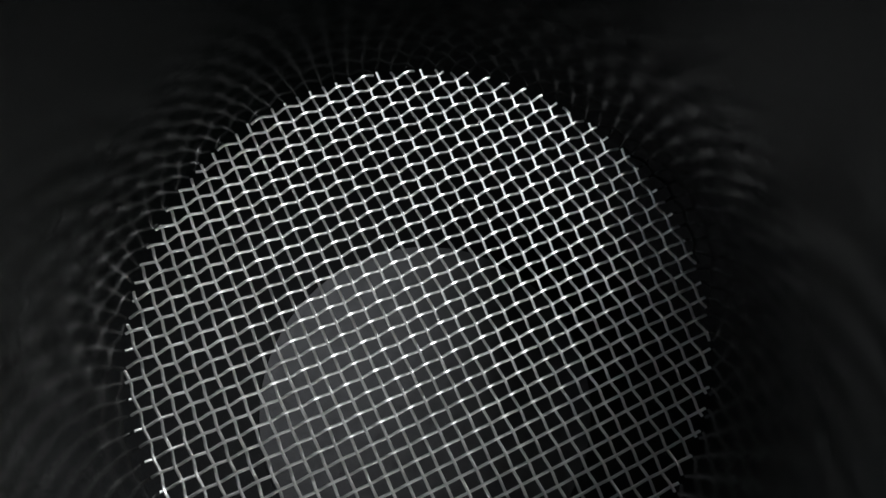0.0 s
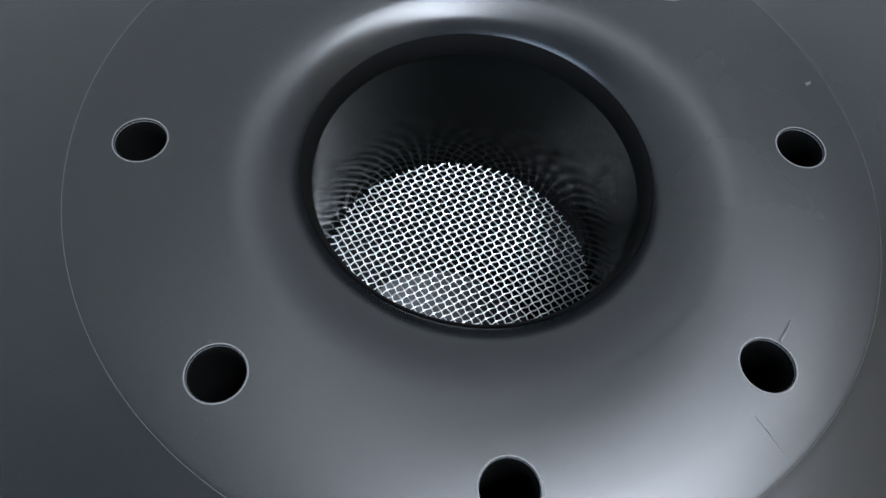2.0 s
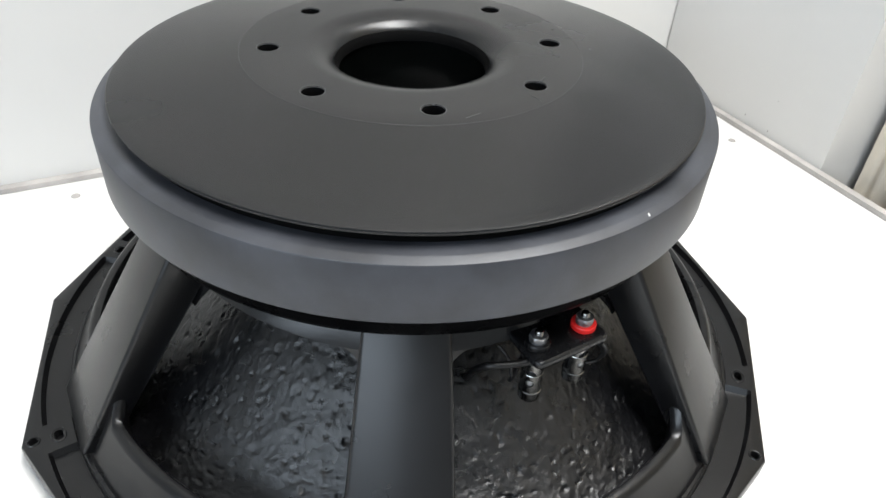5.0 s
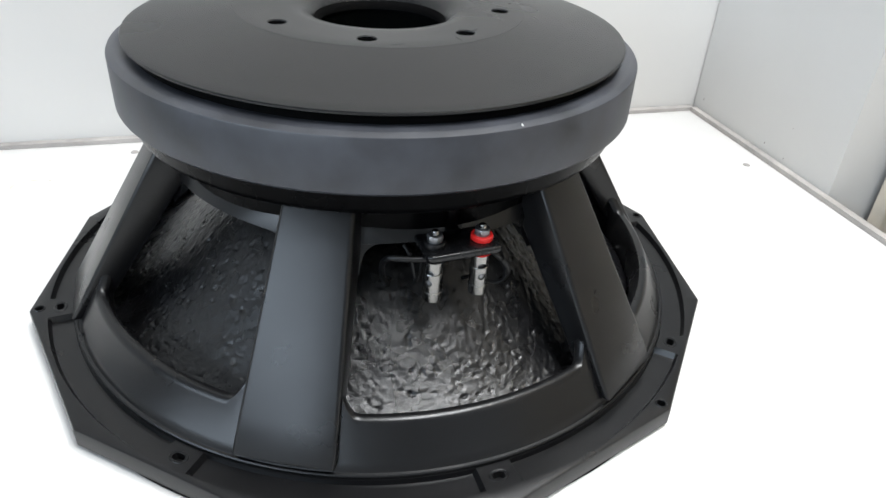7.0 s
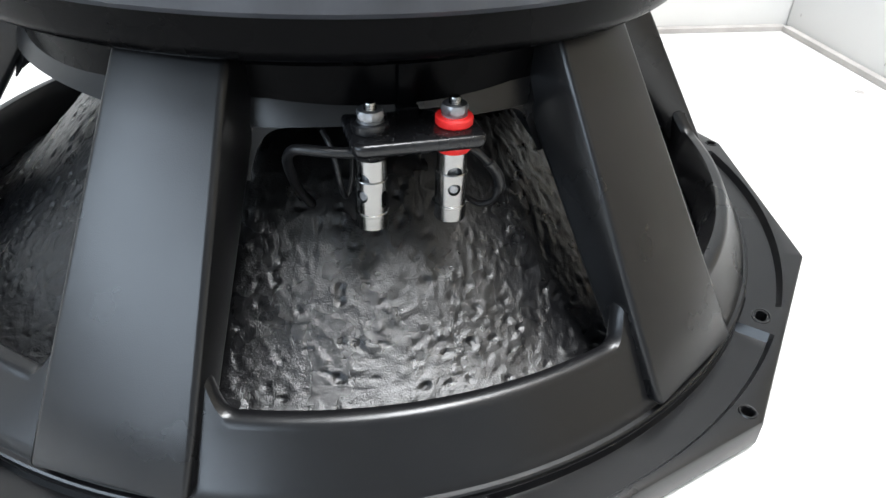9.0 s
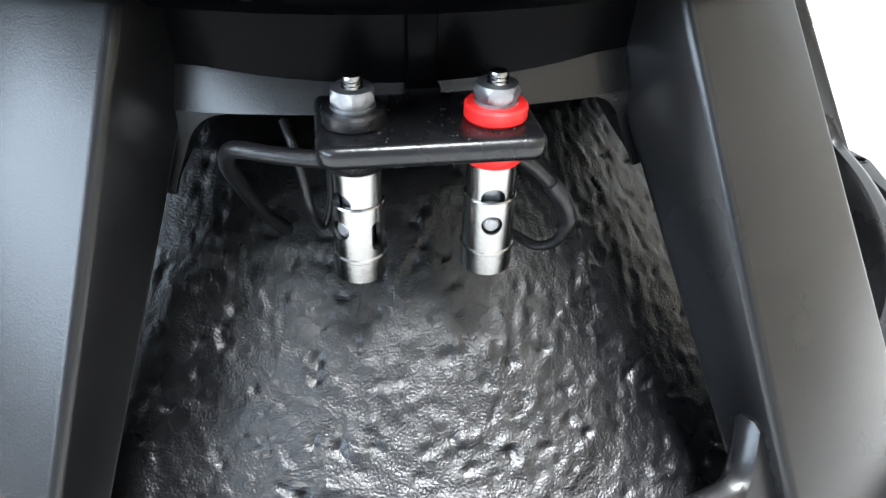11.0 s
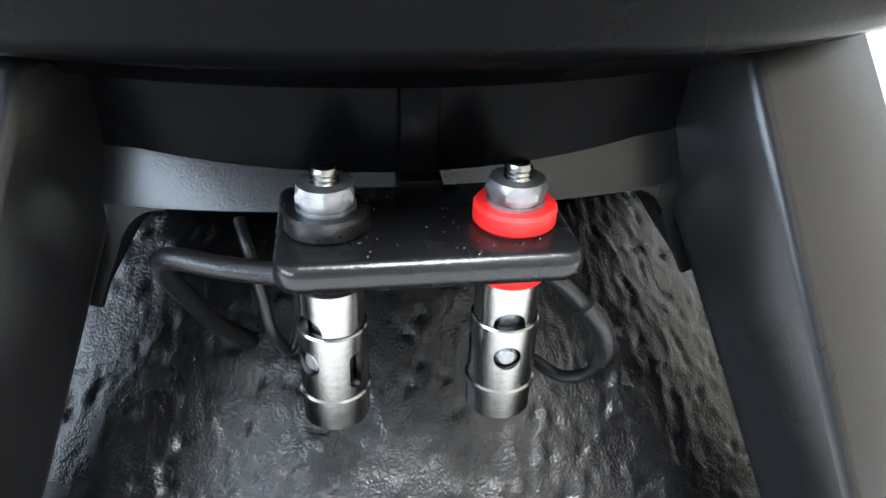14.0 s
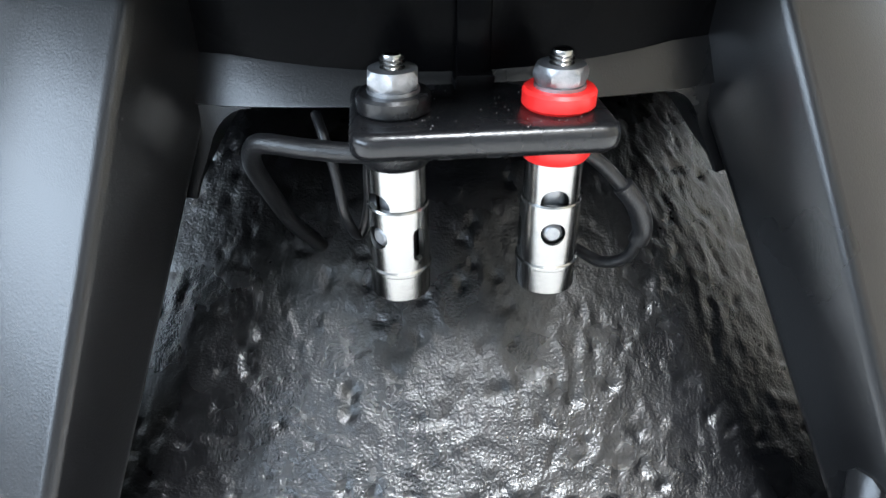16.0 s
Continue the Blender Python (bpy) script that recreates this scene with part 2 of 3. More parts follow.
cap = part("back_cap", lathe(cap_profile, 160, True), M_CAP, speaker, "satin black steel back plate with eight bolt holes")
cut(cap, [cylinder(0.0054, 0.15, 0.25, 28, *polar(0.0726, 45 * k)[:2]) for k in range(8)], 30)
# added black cups stand for the darkness down the bolt holes
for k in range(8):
    part("hole_shade", lathe([(0.00535, TOP - 0.0012), (0.0052, TOP - 0.0012), (0.0050, TOP - 0.003), (0.0050, 0.1665), (0.0, 0.1665), (0.0, 0.1663), (0.00535, 0.1663)], 24, True, None, polar(0.0726, 45 * k)[:2]), M_VOID, cap)

# pale rings: worn paint, and the glint of the hole edges as colour
for k in range(8):
    part("hole_rim", lathe([(0.0053, TOP - 0.0006), (0.0055, TOP + 0.00004), (0.0058, TOP + 0.00004), (0.0058, TOP - 0.0006)], 32, True, None, polar(0.0726, 45 * k)[:2]), M_SCRATCH_GLINT, cap, "worn pale rim of a bolt hole with its glint painted in")

part("gap_ring", lathe([(0.1442, 0.1860), (0.1446, 0.1860), (0.1446, 0.1921), (0.1442, 0.1921)], 96, True), M_VOID, speaker, "dark seam under the back plate")
mag = [(0.0445, 0.1562), (0.1535, 0.1562), (0.1556, 0.1564), (0.1571, 0.1580), (0.1571, 0.1850), (0.1567, 0.1857), (0.1533, 0.1869), (0.1524, 0.1871), (0.0445, 0.1871)]
magnet = part("magnet", lathe(mag, 192, True), M_FERRITE, speaker, "thick grey-black ferrite ring magnet with worn edges")
cut(magnet, [cylinder(0.0056, 0.166, 0.25, 28, *polar(0.0726, 45 * k)[:2]) for k in range(8)], 30)

part("vent_tube", lathe([(0.0393, 0.1911), (0.0393, 0.0560), (0.0436, 0.0560), (0.0436, 0.1911)], 96, True), M_TUBE, speaker, "glossy black vent tube")
part("dust_cap", lathe([(0.0, 0.066), (0.02, 0.0655), (0.0392, 0.0640), (0.0392, 0.0620), (0.0, 0.0620)], 64), M_FELT, speaker, "grey felt dust cap under the vent")

# added black skin over the mouth's steep part, painting the dark it reflects
lip = [(0.0566 + 0.0178 * math.cos(radians(a)), TOP - 0.0125 + 0.0127 * math.sin(radians(a))) for a in range(180, 153, -4)]
back = [(0.0566 + 0.0186 * math.cos(radians(a)), TOP - 0.0125 + 0.0119 * math.sin(radians(a))) for a in range(156, 181, 4)]
part("mouth_shade", lathe([(r - 0.0004, z) for r, z in lip] + back, 160, True), M_VOID, speaker, "dull black band inside the vent mouth, painting its dark reflection")
part("edge_line", lathe([(0.0866, TOP - 0.0003), (0.0868, TOP - 0.00002), (0.0870, TOP - 0.0003)], 160, True), M_SCRATCH_GLINT, cap, "pale worn edge round the boss")

# woven vent screen
screen = new("vent_screen")
screen.parent = speaker
tagged(screen, "woven bright steel wire screen")
PITCH, WIRE_R, SCREEN_R, SCREEN_Z = 0.00210, 0.00021, 0.0391, 0.1415
for turn_deg, phase in ((27.05, 0.0), (117.05, math.pi)):
    c, s = math.cos(radians(turn_deg)), math.sin(radians(turn_deg))
    n = int(SCREEN_R / PITCH)
    for k in range(-n, n + 1):
        off = k * PITCH
        half = math.sqrt(max(0.0, SCREEN_R ** 2 - off ** 2))
        steps = max(4, int(2 * half / PITCH * 4))
        line = []
        for j in range(steps + 1):
            u = -half + 2 * half * j / steps
            h = WIRE_R * 2.1 * math.cos(math.pi * u / PITCH + math.pi * k + phase)
            line.append((u * c - off * s, u * s + off * c, SCREEN_Z + h))
        part("wire", tube(line, WIRE_R, 5, False), M_STEEL, screen)

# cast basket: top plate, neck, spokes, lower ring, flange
# plate and neck are coloured darker than the spokes for the magnet's shade
part("top_plate", lathe([(0.0445, 0.1350), (0.1310, 0.1350), (0.1350, 0.1388), (0.1472, 0.1422), (0.1488, 0.1436), (0.1494, 0.1460), (0.1520, 0.1560), (0.0445, 0.1560)], 160, True), M_CAST_SHADE, speaker, "black cast plate under the magnet, shade put into its colour")
part("neck", lathe([(0.1276, 0.1349), (0.1276, 0.1202), (0.1180, 0.1202), (0.1180, 0.1349)], 160, True), M_CAST_SHADE, speaker, "black neck of the casting, shade put into its colour")
SPOKES = [-98.2 + 60 * k for k in range(6)]



def neck_rim():
    """Sloping rim over the windows, a little deeper towards each spoke."""
    bm = bmesh.new()
    n = 360
    rows = []
    for k in range(n):
        az = 360 * k / n
        d = min(1.0, abs((az - SPOKES[0]) % 60 - 30) / 18)
        zt, zb = 0.1201 + 0.0024 * d * d, 0.1158 - 0.0010 * d * d
        prof = [(0.1275, zt + 0.0008), (0.1280, zt), (0.1311, zb + 0.0008), (0.1313, zb + 0.0003), (0.1309, zb), (0.1296, zb - 0.0004), (0.1190, zb - 0.0004), (0.1190, zt + 0.0008)]
        rows.append([bm.verts.new(polar(r, az, z)) for r, z in prof])
    m = len(rows[0])
    for i in range(n):
        p, q = rows[i], rows[(i + 1) % n]
        for j in range(m):
            bm.faces.new((p[j], q[j], q[(j + 1) % m], p[(j + 1) % m]))
    return bm


part("neck_rim", neck_rim(), M_CAST, speaker, "smooth black rim at the foot of the neck")


def spoke_mesh():
    bm = bmesh.new()
    lo, hi = (0.2052, 0.0275), (0.1364, 0.1390)
    rows = []
    for k in range(7):
        t = k / 6
        r, z = lo[0] + (hi[0] - lo[0]) * t, lo[1] + (hi[1] - lo[1]) * t
        half = radians(7.6 + 0.25 * t)
        depth = 0.0172 + 0.0125 * t
        flat = r * math.tan(half)
        lean = 0.0004 + 0.0013 * t
        ring = [bm.verts.new(v) for v in ((r, flat + lean, z), (r - depth, flat * 0.95 + lean, z), (r - depth, lean - flat * 0.95, z), (r, lean - flat, z))]
        rows.append(ring)
    for p, q in zip(rows, rows[1:]):
        for k in range(4):
            bm.faces.new((p[k], p[(k + 1) % 4], q[(k + 1) % 4], q[k]))
    bm.faces.new(rows[0])
    bm.faces.new(rows[-1][::-1])
    bmesh.ops.recalc_face_normals(bm, faces=bm.faces)
    return bevelled(bm, 0.0023, 3, 40)


spoke_data = mesh_of("spoke", spoke_mesh(), M_CAST)
for az in SPOKES:
    ob = new("spoke", spoke_data)
    ob.parent = speaker
    ob.rotation_euler = (0, 0, radians(az))

# rounded upper corners of the windows
for az in SPOKES:
    for side in (-1, 1):
        outline = [(6.5, 0.1152), (13.4, 0.1152)] + [(13.3 - 4.65 * math.sin(radians(a)), 0.0985 + 0.0163 * math.cos(radians(a))) for a in range(0, 91, 10)] + [(6.5, 0.0985)]
        bm = bmesh.new()
        front = [bm.verts.new(polar(max(0.1309, 0.2078 - 0.7291 * z), az + 0.55 + side * w, z)) for w, z in outline]
        rear = [bm.verts.new(polar(max(0.1309, 0.2078 - 0.7291 * z) - 0.0008 - 0.007 * min(1.0, max(0.0, (z - 0.101) / 0.011)), az + 0.55 + side * w, z)) for w, z in outline]
        bm.faces.new(front)
        bm.faces.new(rear[::-1])
        for k in range(len(outline)):
            m = (k + 1) % len(outline)
            bm.faces.new((front[k], front[m], rear[m], rear[k]))
        bmesh.ops.recalc_face_normals(bm, faces=bm.faces)
        part("corner_fillet", bm, M_CAST, speaker)


def lower_ring():
    """Conical ring below the windows; its lip climbs in a fillet towards each spoke."""
    bm = bmesh.new()
    n = 720
    rows = []
    for k in range(n):
        az = 360 * k / n
        near = min(abs((az - s + 180) % 360 - 180) for s in SPOKES) - 7.9
        rise = 0.010 * max(0.0, 1 - max(0.0, near) / 3.0) ** 2.2
        zt = 0.0480 + rise
        shift = -0.60 * rise
        prof = [(0.2050, 0.0200), (0.2050, 0.0236), (0.2044, 0.0242), (0.2030, 0.0244), (0.2025, 0.0252), (0.2018, 0.0276), (0.2004, 0.0290), (0.1912 + shift, zt - 0.0030), (0.1900 + shift, zt - 0.0010), (0.1880 + shift, zt),
                (0.1850 + shift, zt - 0.0004), (0.1838 + shift, zt - 0.0022), (0.1815, 0.0320), (0.1815, 0.0200)]
        rows.append([bm.verts.new(polar(r, az, z)) for r, z in prof])
    m = len(rows[0])
    for i in range(n):
        p, q = rows[i], rows[(i + 1) % n]
        for j in range(m):
            bm.faces.new((p[j], q[j], q[(j + 1) % m], p[(j + 1) % m]))
    return bm


part("lower_ring", lower_ring(), M_CAST, speaker, "black cast ring below the basket windows")

FLANGE_Z, FLANGE_B = 0.0222, 0.0098
SLOTS = [-22.9 - 45 * k for k in range(8)]
VERTEX = -8.2


def flange_mesh():
    bm = bmesh.new()
    az_list = set()
    for k in range(720):
        az_list.add(round(0.5 * k, 3))
    for k in range(12):
        az_list.add(round((VERTEX + 30 * k) % 360, 3))
    for s in SLOTS:
        for d in (-3.1, -2.6, 2.6, 3.1):
            az_list.add(round((s + d) % 360, 3))
    az_list = sorted(az_list)
    rows = []
    apothem = 0.2320 * math.cos(radians(15))
    for az in az_list:
        edge = apothem / math.cos(radians(((az - VERTEX) % 30) - 15))
        near = min(abs((az - s + 180) % 360 - 180) for s in SLOTS)
        sunk = FLANGE_Z - 0.0036 * min(1.0, max(0.0, (near - 2.6) / 0.5))
        arc_r = min(0.2205, edge - 0.0025)
        prof = [(0.1850, FLANGE_B), (0.1850, FLANGE_Z - 0.001), (0.2053, FLANGE_Z - 0.0005), (0.2059, sunk), (arc_r - 0.0018, sunk), (arc_r, FLANGE_Z),
                (edge - 0.0016, FLANGE_Z), (edge - 0.0005, FLANGE_Z - 0.0005), (edge, FLANGE_Z - 0.0016), (edge, FLANGE_B + 0.001), (edge - 0.001, FLANGE_B)]
        rows.append([bm.verts.new(polar(r, az, z)) for r, z in prof])
    m = len(rows[0])
    for i in range(len(rows)):
        p, q = rows[i], rows[(i + 1) % len(rows)]
        for j in range(m):
            bm.faces.new((p[j], q[j], q[(j + 1) % m], p[(j + 1) % m]))
    return bm


flange = part("flange", flange_mesh(), M_CAST, speaker, "twelve-sided black cast mounting flange with sunken panels")


def slot_knife(az, r, length, width):
    """A bar with round ends, lying along the rim."""
    bm = bmesh.new()
    ring = []
    for k in range(24):
        a = 2 * math.pi * k / 24
        ring.append((width / 2 * math.cos(a), width / 2 * math.sin(a) + (length - width) / 2 * (1 if math.sin(a) >= 0 else -1)))
    lo = [bm.verts.new((x, y, 0.0175)) for x, y in ring]
    hi = [bm.verts.new((x, y, 0.04)) for x, y in ring]
    bm.faces.new(lo[::-1])
    bm.faces.new(hi)
    for k in range(24):
        bm.faces.new((lo[k], lo[(k + 1) % 24], hi[(k + 1) % 24], hi[k]))
    bm.transform(Matrix.Translation(polar(r, az)) @ pose(0, 0, 0, 0, 0, az))
    return bm


cut(flange, [slot_knife(az, 0.2135, 0.0070, 0.0046) for az in SLOTS] + [cylinder(0.0024, 0.0180, 0.04, 20, *polar(0.2258, az)[:2]) for az in SPOKES], 30)
for az in SLOTS:
    rim = smooth_line([polar(0.2135, az) + pose(0, 0, 0, 0, 0, az) @ Vector((0.0036 * math.cos(a), 0.0049 * math.sin(a), FLANGE_Z - 0.0002)) for a in [2 * math.pi * k / 16 for k in range(17)]], 2)
    part("slot_rim", tube(rim, 0.0006, 6), M_CAST, flange)
for az in SPOKES:
    part("hole_rim", lathe([(0.0025, FLANGE_Z - 0.0002), (0.0027, FLANGE_Z + 0.0004), (0.0032, FLANGE_Z + 0.0005), (0.0037, FLANGE_Z - 0.0002)], 24, True, None, polar(0.2258, az)[:2]), M_CAST, flange)
part("gasket", lathe([(0.186, TABLE_Z), (0.2235, TABLE_Z), (0.2235, 0.0097), (0.186, 0.0097)], 120, True), M_VOID, speaker, "black rubber gasket ring against the table")


# cone: lumpy coated paper seen through the windows
def cone_mesh():
    bm = bmesh.new()
    n = 1080
    prof = smooth_line([(0.1860, 0.0, 0.0215), (0.170, 0, 0.030), (0.158, 0, 0.0385), (0.1465, 0, 0.0485), (0.130, 0, 0.0645), (0.115, 0, 0.079), (0.09, 0, 0.098), (0.052, 0, 0.112)], 26)
    rows = []
    for p in prof:
        ring = []
        for k in range(n):
            q = polar(p.x, 360 * k / n, p.z)
            w = polar(0.15, 360 * k / n, p.x * 0.95)
            h = 0.00022 * noise.noise(q * 140) + 0.0006 * max(0.0, noise.noise(w * 300 + Vector((3, 1, 7))) - 0.15) + 0.00022 * (0.3 - abs(noise.noise(w * 330 + Vector((5, 5, 5)))))
            h += -0.0016 * max(0.0, noise.noise(q * 290 + Vector((9, 4, 2))) - 0.30) + 0.00012 * noise.noise(w * 620)
            ring.append(bm.verts.new(q + Vector((0.55 * math.cos(2 * math.pi * k / n), 0.55 * math.sin(2 * math.pi * k / n), 0.83)) * h))
        rows.append(ring)
    for p, q in zip(rows, rows[1:]):
        for k in range(n):
            bm.faces.new((p[k], p[(k + 1) % n], q[(k + 1) % n], q[k]))
    return bm


part("cone", cone_mesh(), M_CONE, speaker, "lumpy black coated paper cone")

# terminal block on the neck, in the middle of one window
TERM_AZ = -68.2
TERM = pose(0, 0, 0, 0, 0, TERM_AZ + 90)      # x along the rim, -y outward


def term(x, out, z):
    return Matrix.Translation(TERM @ Vector((x, -out, z))) @ pose(0, 0, 0, 0, 0, TERM_AZ + 90)


def turned(bm, m):
    bm.transform(m)
    return bm


terminal = new("terminal_block")
terminal.parent = speaker
tagged(terminal, "black plastic terminal plate with two push posts")
plate_bm = block(0.0412, 0.0265, 0.0046, None)
corners = [e for e in plate_bm.edges if abs(e.verts[0].co.z - e.verts[1].co.z) > 0.003]
bmesh.ops.bevel(plate_bm, geom=corners, offset=0.0035, segments=5, profile=0.5, affect="EDGES")
bevelled(plate_bm, 0.0017, 4, 60)
PLATE_Z = 0.1190
plate = part("plate", turned(plate_bm, term(0.0016, 0.1381, PLATE_Z - 0.0023)), M_PLASTIC, terminal)
# bracket and rib share the neck's painted-in shade
part("bracket", turned(block(0.0068, 0.012, 0.0040, None, 0.0008), term(0.0020, 0.1265, 0.1196)), M_CAST_SHADE, terminal)
part("rib", turned(block(0.0060, 0.0050, 0.0150, None, 0.0006), term(0.0020, 0.1275, 0.1285)), M_CAST_SHADE, terminal)


def hex_nut(r, h):
    """Six flats whose corners are turned down to a circle at both ends."""
    bm = bmesh.new()
    n = 48
    rows = []
    for z, cap_r in ((0.0, 0.86), (0.0005, 0.93), (0.0011, 1.0), (h - 0.0011, 1.0), (h - 0.0005, 0.93), (h, 0.86)):
        rows.append([bm.verts.new((q * math.cos(a), q * math.sin(a), z)) for a in [2 * math.pi * k / n for k in range(n)] for q in [min(r * cap_r, r * 0.866 / math.cos((a % (math.pi / 3)) - math.pi / 6))]])
    for p, q in zip(rows, rows[1:]):
        for k in range(n):
            bm.faces.new((p[k], p[(k + 1) % n], q[(k + 1) % n], q[k]))
    bm.faces.new(rows[0][::-1])
    bm.faces.new(rows[-1])
    return bm


def post(x, out, turn, ring_mat, name):
    base = term(x, out, 0)
    part("washer", turned(lathe([(0.0019, PLATE_Z), (0.0055, PLATE_Z), (0.0059, PLATE_Z + 0.0005), (0.0059, PLATE_Z + 0.0026), (0.0055, PLATE_Z + 0.0031), (0.0019, PLATE_Z + 0.0031)], 40, True), base), ring_mat, terminal, name + " insulating washer")
    part("collar", turned(lathe([(0.0030, PLATE_Z - 0.0046), (0.0060, PLATE_Z - 0.0046), (0.0060, PLATE_Z - 0.0075), (0.0053, PLATE_Z - 0.0085), (0.0030, PLATE_Z - 0.0085)], 40, True), base), ring_mat, terminal, name + " insulating collar")
    part("spring_washer", turned(lathe([(0.0021, PLATE_Z + 0.0031), (0.0041, PLATE_Z + 0.0031), (0.0041, PLATE_Z + 0.0037), (0.0021, PLATE_Z + 0.0037)], 32, True), base), M_ZINC, terminal)
    nut = hex_nut(0.0044, 0.0030)
    part("nut", turned(nut, base @ pose(0, 0, PLATE_Z + 0.0037, 0, 0, turn * 0.7)), M_ZINC, terminal, "dull zinc hexagon nut", 25)
    prof = [(0, PLATE_Z + 0.004)]
    zz = PLATE_Z + 0.004
    while zz < PLATE_Z + 0.0088:
        prof += [(0.0020, zz), (0.0017, zz + 0.00035)]
        zz += 0.0007
    prof += [(0.0016, zz), (0.0012, zz + 0.0002), (0, zz + 0.0002)]
    part("stud", turned(lathe(prof, 24), base), M_CHROME, terminal, "threaded steel stud")
    # two telescoping sleeves with wire holes
    z1 = PLATE_Z - 0.0085
    upper = part("upper_sleeve", turned(lathe([(0.0036, z1 - 0.0100), (0.0048, z1 - 0.0100), (0.0048, z1), (0.0036, z1)], 48, True), base), M_CHROME, terminal)
    way = base @ pose(0, 0, 0, 0, 0, turn)
    hole = lathe([(0, 0.0005), (0.0024, 0.0005), (0.0024, 0.02), (0, 0.02)], 28)
    cut(upper, [turned(hole, way @ Matrix.Translation((0, 0, z1 - 0.0068)) @ pose(0, 0, 0, 90, 0, 0))], 30)
    lower = part("lower_sleeve", turned(lathe([(0.0041, z1 - 0.0246), (0.0049, z1 - 0.0248), (0.0052, z1 - 0.0244), (0.0052, z1 - 0.0199), (0.0055, z1 - 0.0196), (0.0055, z1 - 0.0190), (0.0052, z1 - 0.0187),
                 (0.0052, z1 - 0.0076), (0.0050, z1 - 0.0073), (0.0041, z1 - 0.0073)], 56, True), base), M_CHROME, terminal)
    hole = lathe([(0, 0.0005), (0.0021, 0.0005), (0.0021, 0.02), (0, 0.02)], 28)
    knives = [turned(hole, way @ Matrix.Translation((0, 0, z1 - 0.0124)) @ pose(0, 0, 0, 90, 0, 0))]
    for side in (85, -85):
        knives.append(turned(block(0.0022, 0.02, 0.0062, None, 0.0009), base @ pose(0, 0, 0, 0, 0, turn + side) @ Matrix.Translation((0, -0.012, z1 - 0.0138))))
    cut(lower, knives, 30)
    part("core", turned(cylinder(0.0030, z1 - 0.0240, z1, 32, 0, 0, 0.0004), base), M_ZINC, terminal)
    part("contact", turned(cylinder(0.0017, 0.0, 0.0046, 24, 0, 0, 0.0005), way @ Matrix.Translation((0, 0, z1 - 0.0126)) @ pose(0, 0, 0, 90, 0, 0)), M_ZINC, terminal)
    part("end_cap", turned(cylinder(0.0044, z1 - 0.0239, z1 - 0.0223, 32), base), M_ZINC, terminal)


post(-0.0119, 0.1405, -48, M_PLASTIC, "black")
post(0.0141, 0.1410, -4, M_RED, "red")


def lead(points, r, label):
    bm = tube(smooth_line([TERM @ Vector((x, -out, z)) for x, out, z in points], 8), r, 12)
    part("lead_wire", bm, M_WIRE, terminal, label)


lead([(-0.0135, 0.1435, 0.1130), (-0.0200, 0.1420, 0.1128), (-0.0270, 0.1400, 0.1130), (-0.0325, 0.1375, 0.1130), (-0.0352, 0.1350, 0.1115), (-0.0365, 0.1310, 0.1065), (-0.0352, 0.1250, 0.0980), (-0.0325, 0.1190, 0.0880), (-0.0290, 0.1130, 0.0800), (-0.0270, 0.1100, 0.0750)], 0.0017, "black sleeved lead looping from the terminal")
lead([(0.0165, 0.1430, 0.1130), (0.0215, 0.1435, 0.1095), (0.0262, 0.1435, 0.1045)], 0.0012, "black sleeved lead looping to the cone")
lead([(0.0255, 0.1436, 0.1055), (0.0285, 0.1437, 0.1015), (0.0302, 0.1434, 0.0970), (0.0300, 0.1428, 0.0940)], 0.0018, "grey-black shrink sleeve on the lead")
lead([(0.0301, 0.1430, 0.0950), (0.0290, 0.1415, 0.0900), (0.0255, 0.1385, 0.0872), (0.0215, 0.1335, 0.0875), (0.0185, 0.1260, 0.0845), (0.0160, 0.1150, 0.0760)], 0.0011, "black lead looping to the cone")
lead([(-0.0250, 0.1300, 0.1150), (-0.0235, 0.1345, 0.1120), (-0.0220, 0.1365, 0.1060), (-0.0210, 0.1370, 0.0990), (-0.0190, 0.1340, 0.0930), (-0.0170, 0.1345, 0.0990), (-0.0165, 0.1360, 0.1080), (-0.0150, 0.1400, 0.1130)], 0.0009, "thin tinsel lead")

# dust on the terminal plate
bm = bmesh.new()
for k in range(60):
    x, out = random.uniform(-0.015, 0.019), random.uniform(0.1285, 0.150)
    s = random.uniform(0.00005, 0.00011)
    bmesh.ops.create_icosphere(bm, subdivisions=1, radius=s, matrix=term(x, out, PLATE_Z + s * 0.5))
tagged(part("dust", bm, M_DUST, terminal, "pale dust specks"), kind="stuff")

# paint scratches on the boss
for (x0, y0), (x1, y1), w in (((0.0549, -0.0466), (0.0584, -0.0422), 0.0003), ((0.0462, -0.0608), (0.0498, -0.0675), 0.00013), ((0.0125, -0.0815), (0.0199, -0.0773), 0.00018), ((0.0790, 0.0185), (0.0803, 0.0192), 0.0004)):
    part("scratch", tube([(x0, y0, TOP), ((x0 + x1) / 2 + 0.0002, (y0 + y1) / 2, TOP + 0.0001), (x1, y1, TOP)], w, 5), M_SCRATCH_GLINT, cap, "pale scratch in the paint")

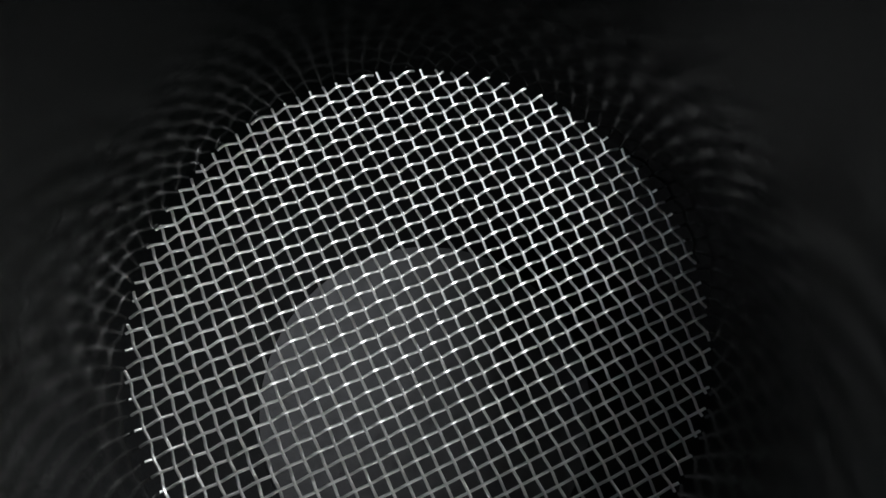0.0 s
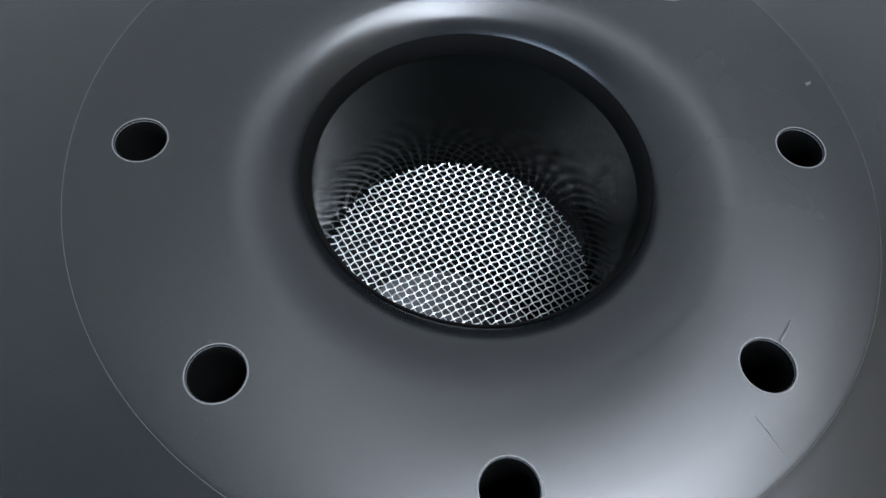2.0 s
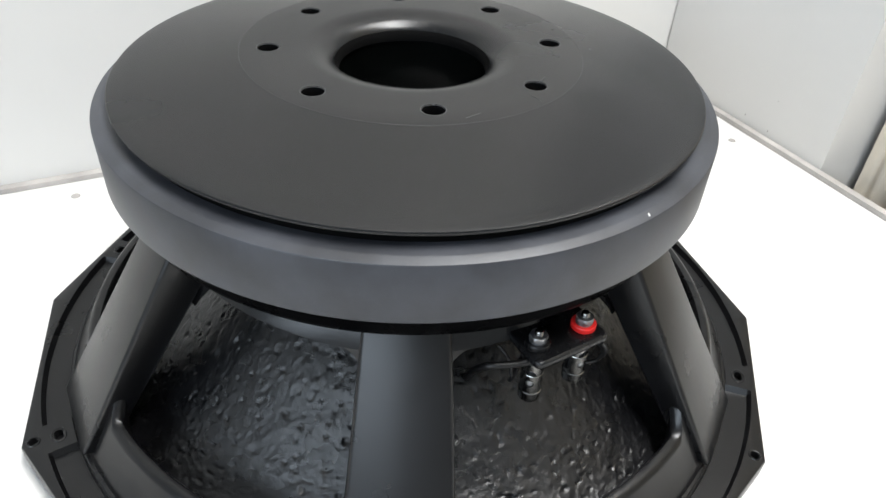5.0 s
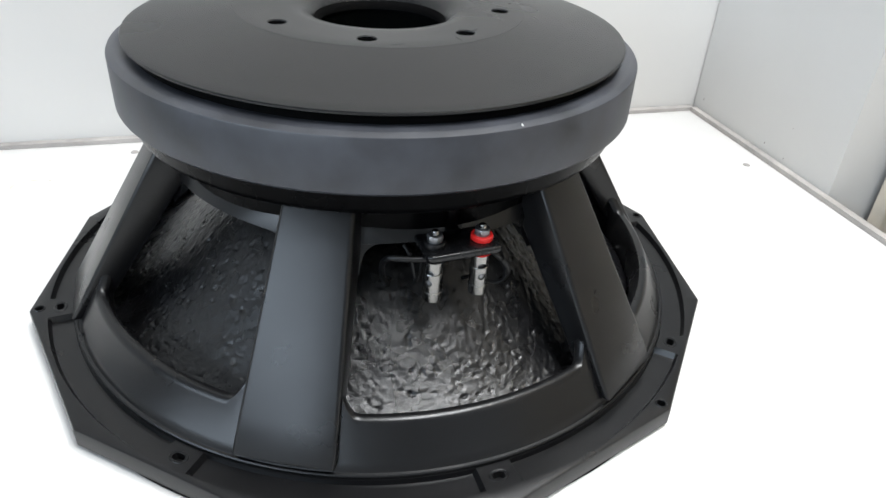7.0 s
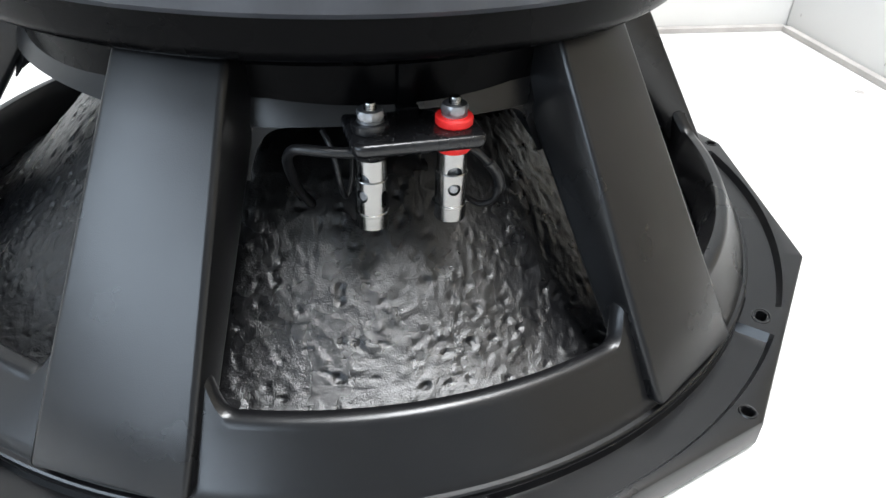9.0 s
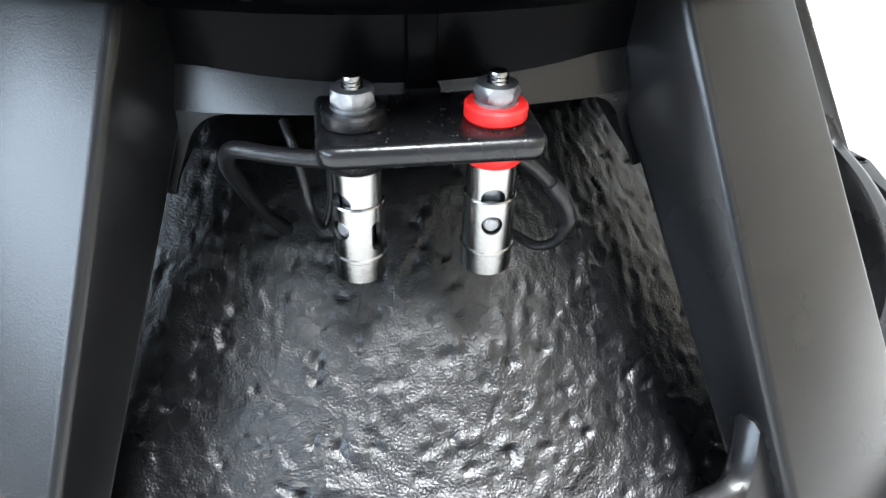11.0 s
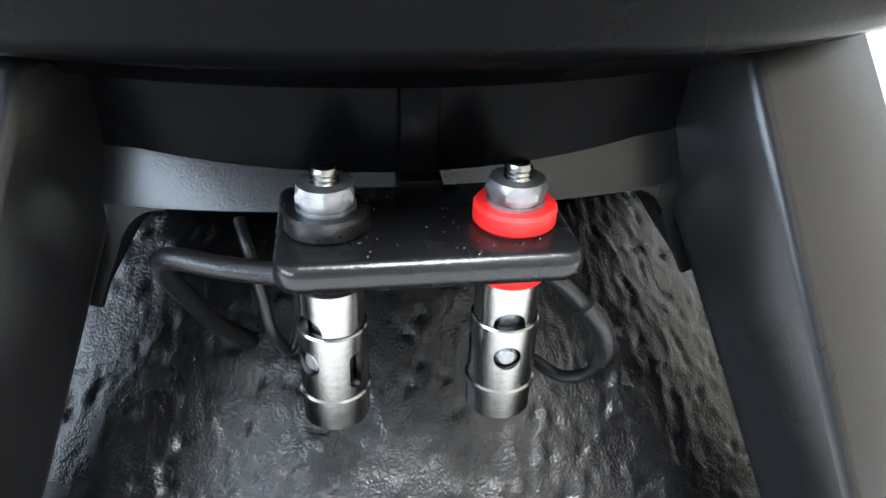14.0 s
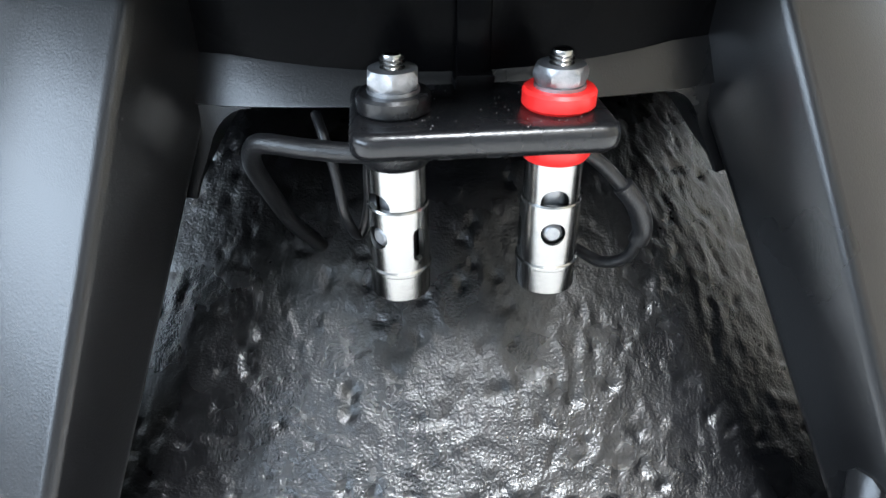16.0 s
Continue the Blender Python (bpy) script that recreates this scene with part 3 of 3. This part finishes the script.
# small things of the bench and walls
chip = part("paint_chip", block(0.0015, 0.0008, 0.0005, Matrix.Translation(polar(0.1550, -59.5, 0.1864)) @ pose(0, 0, 0, 0, 40, -59.5), 0.0002), M_WALL, speaker, "white chip on the magnet's edge")
for x, y in ((0.3574, 0.2306), (-0.2530, 0.1799)):
    hole = part("screw", lathe([(0, TABLE_Z + 0.0010), (0.0030, TABLE_Z + 0.0008), (0.0038, TABLE_Z)], 20, centre=(x, y)), M_TRIM, None)
    tagged(hole, "small grey screw head in the white tabletop", "screw", "screws in the tabletop")


for n, (x, y, turn, size) in enumerate(((-0.314, 0.104, 30, 0.016), (0.2455, -0.126, 20, 0.009), (-0.2550, -0.0600, 100, 0.006))):
    pts = [Matrix.Translation((x, y, TABLE_Z)) @ pose(0, 0, 0, 0, 0, turn) @ Vector((size * math.cos(a), size * 0.5 * math.sin(a), 0.0)) for a in [0.2 + 0.16 * k for k in range(20)]]
    mark = part("mark", tube(pts, 0.0006 if n == 0 else 0.00025, 6), M_STAIN, None)
    tagged(mark, ("faint brown ring stain on the white tabletop", "faint pencil mark on the white tabletop", "faint scuff mark on the white tabletop")[n], "mark", "marks on the tabletop")

# dirt specks low on the pier and a smear on the back wall
for y, z, r in ((-0.0145, 0.0181, 0.0016), (-0.1629, 0.0107, 0.0013), (-0.1309, 0.0140, 0.0012), (-0.1629, 0.0435, 0.0008)):
    bm = lathe([(0, 0.0004), (r * 0.7, 0.0003), (r, 0)], 14)
    bmesh.ops.scale(bm, vec=(1.0, 0.6, 1.0), verts=bm.verts)
    bm.transform(ROOM @ Matrix.Translation((0.004, y, z)) @ pose(0, 0, 0, 0, -90, 25))
    tagged(part("speck", bm, M_TRIM), "small grey dirt speck on the white wall", "speck", "specks on the wall")

structure("sealant_back", -2.4, 0.0, -0.004, 0.0035, 0.0003, 0.0045, M_TRIM, "thin grey seam between table and back wall", "trim")
structure("sealant_side", -0.004, 0.0035, -0.90, -0.0045, 0.0003, 0.0050, M_TRIM, "thin grey seam between table and side wall", "trim")
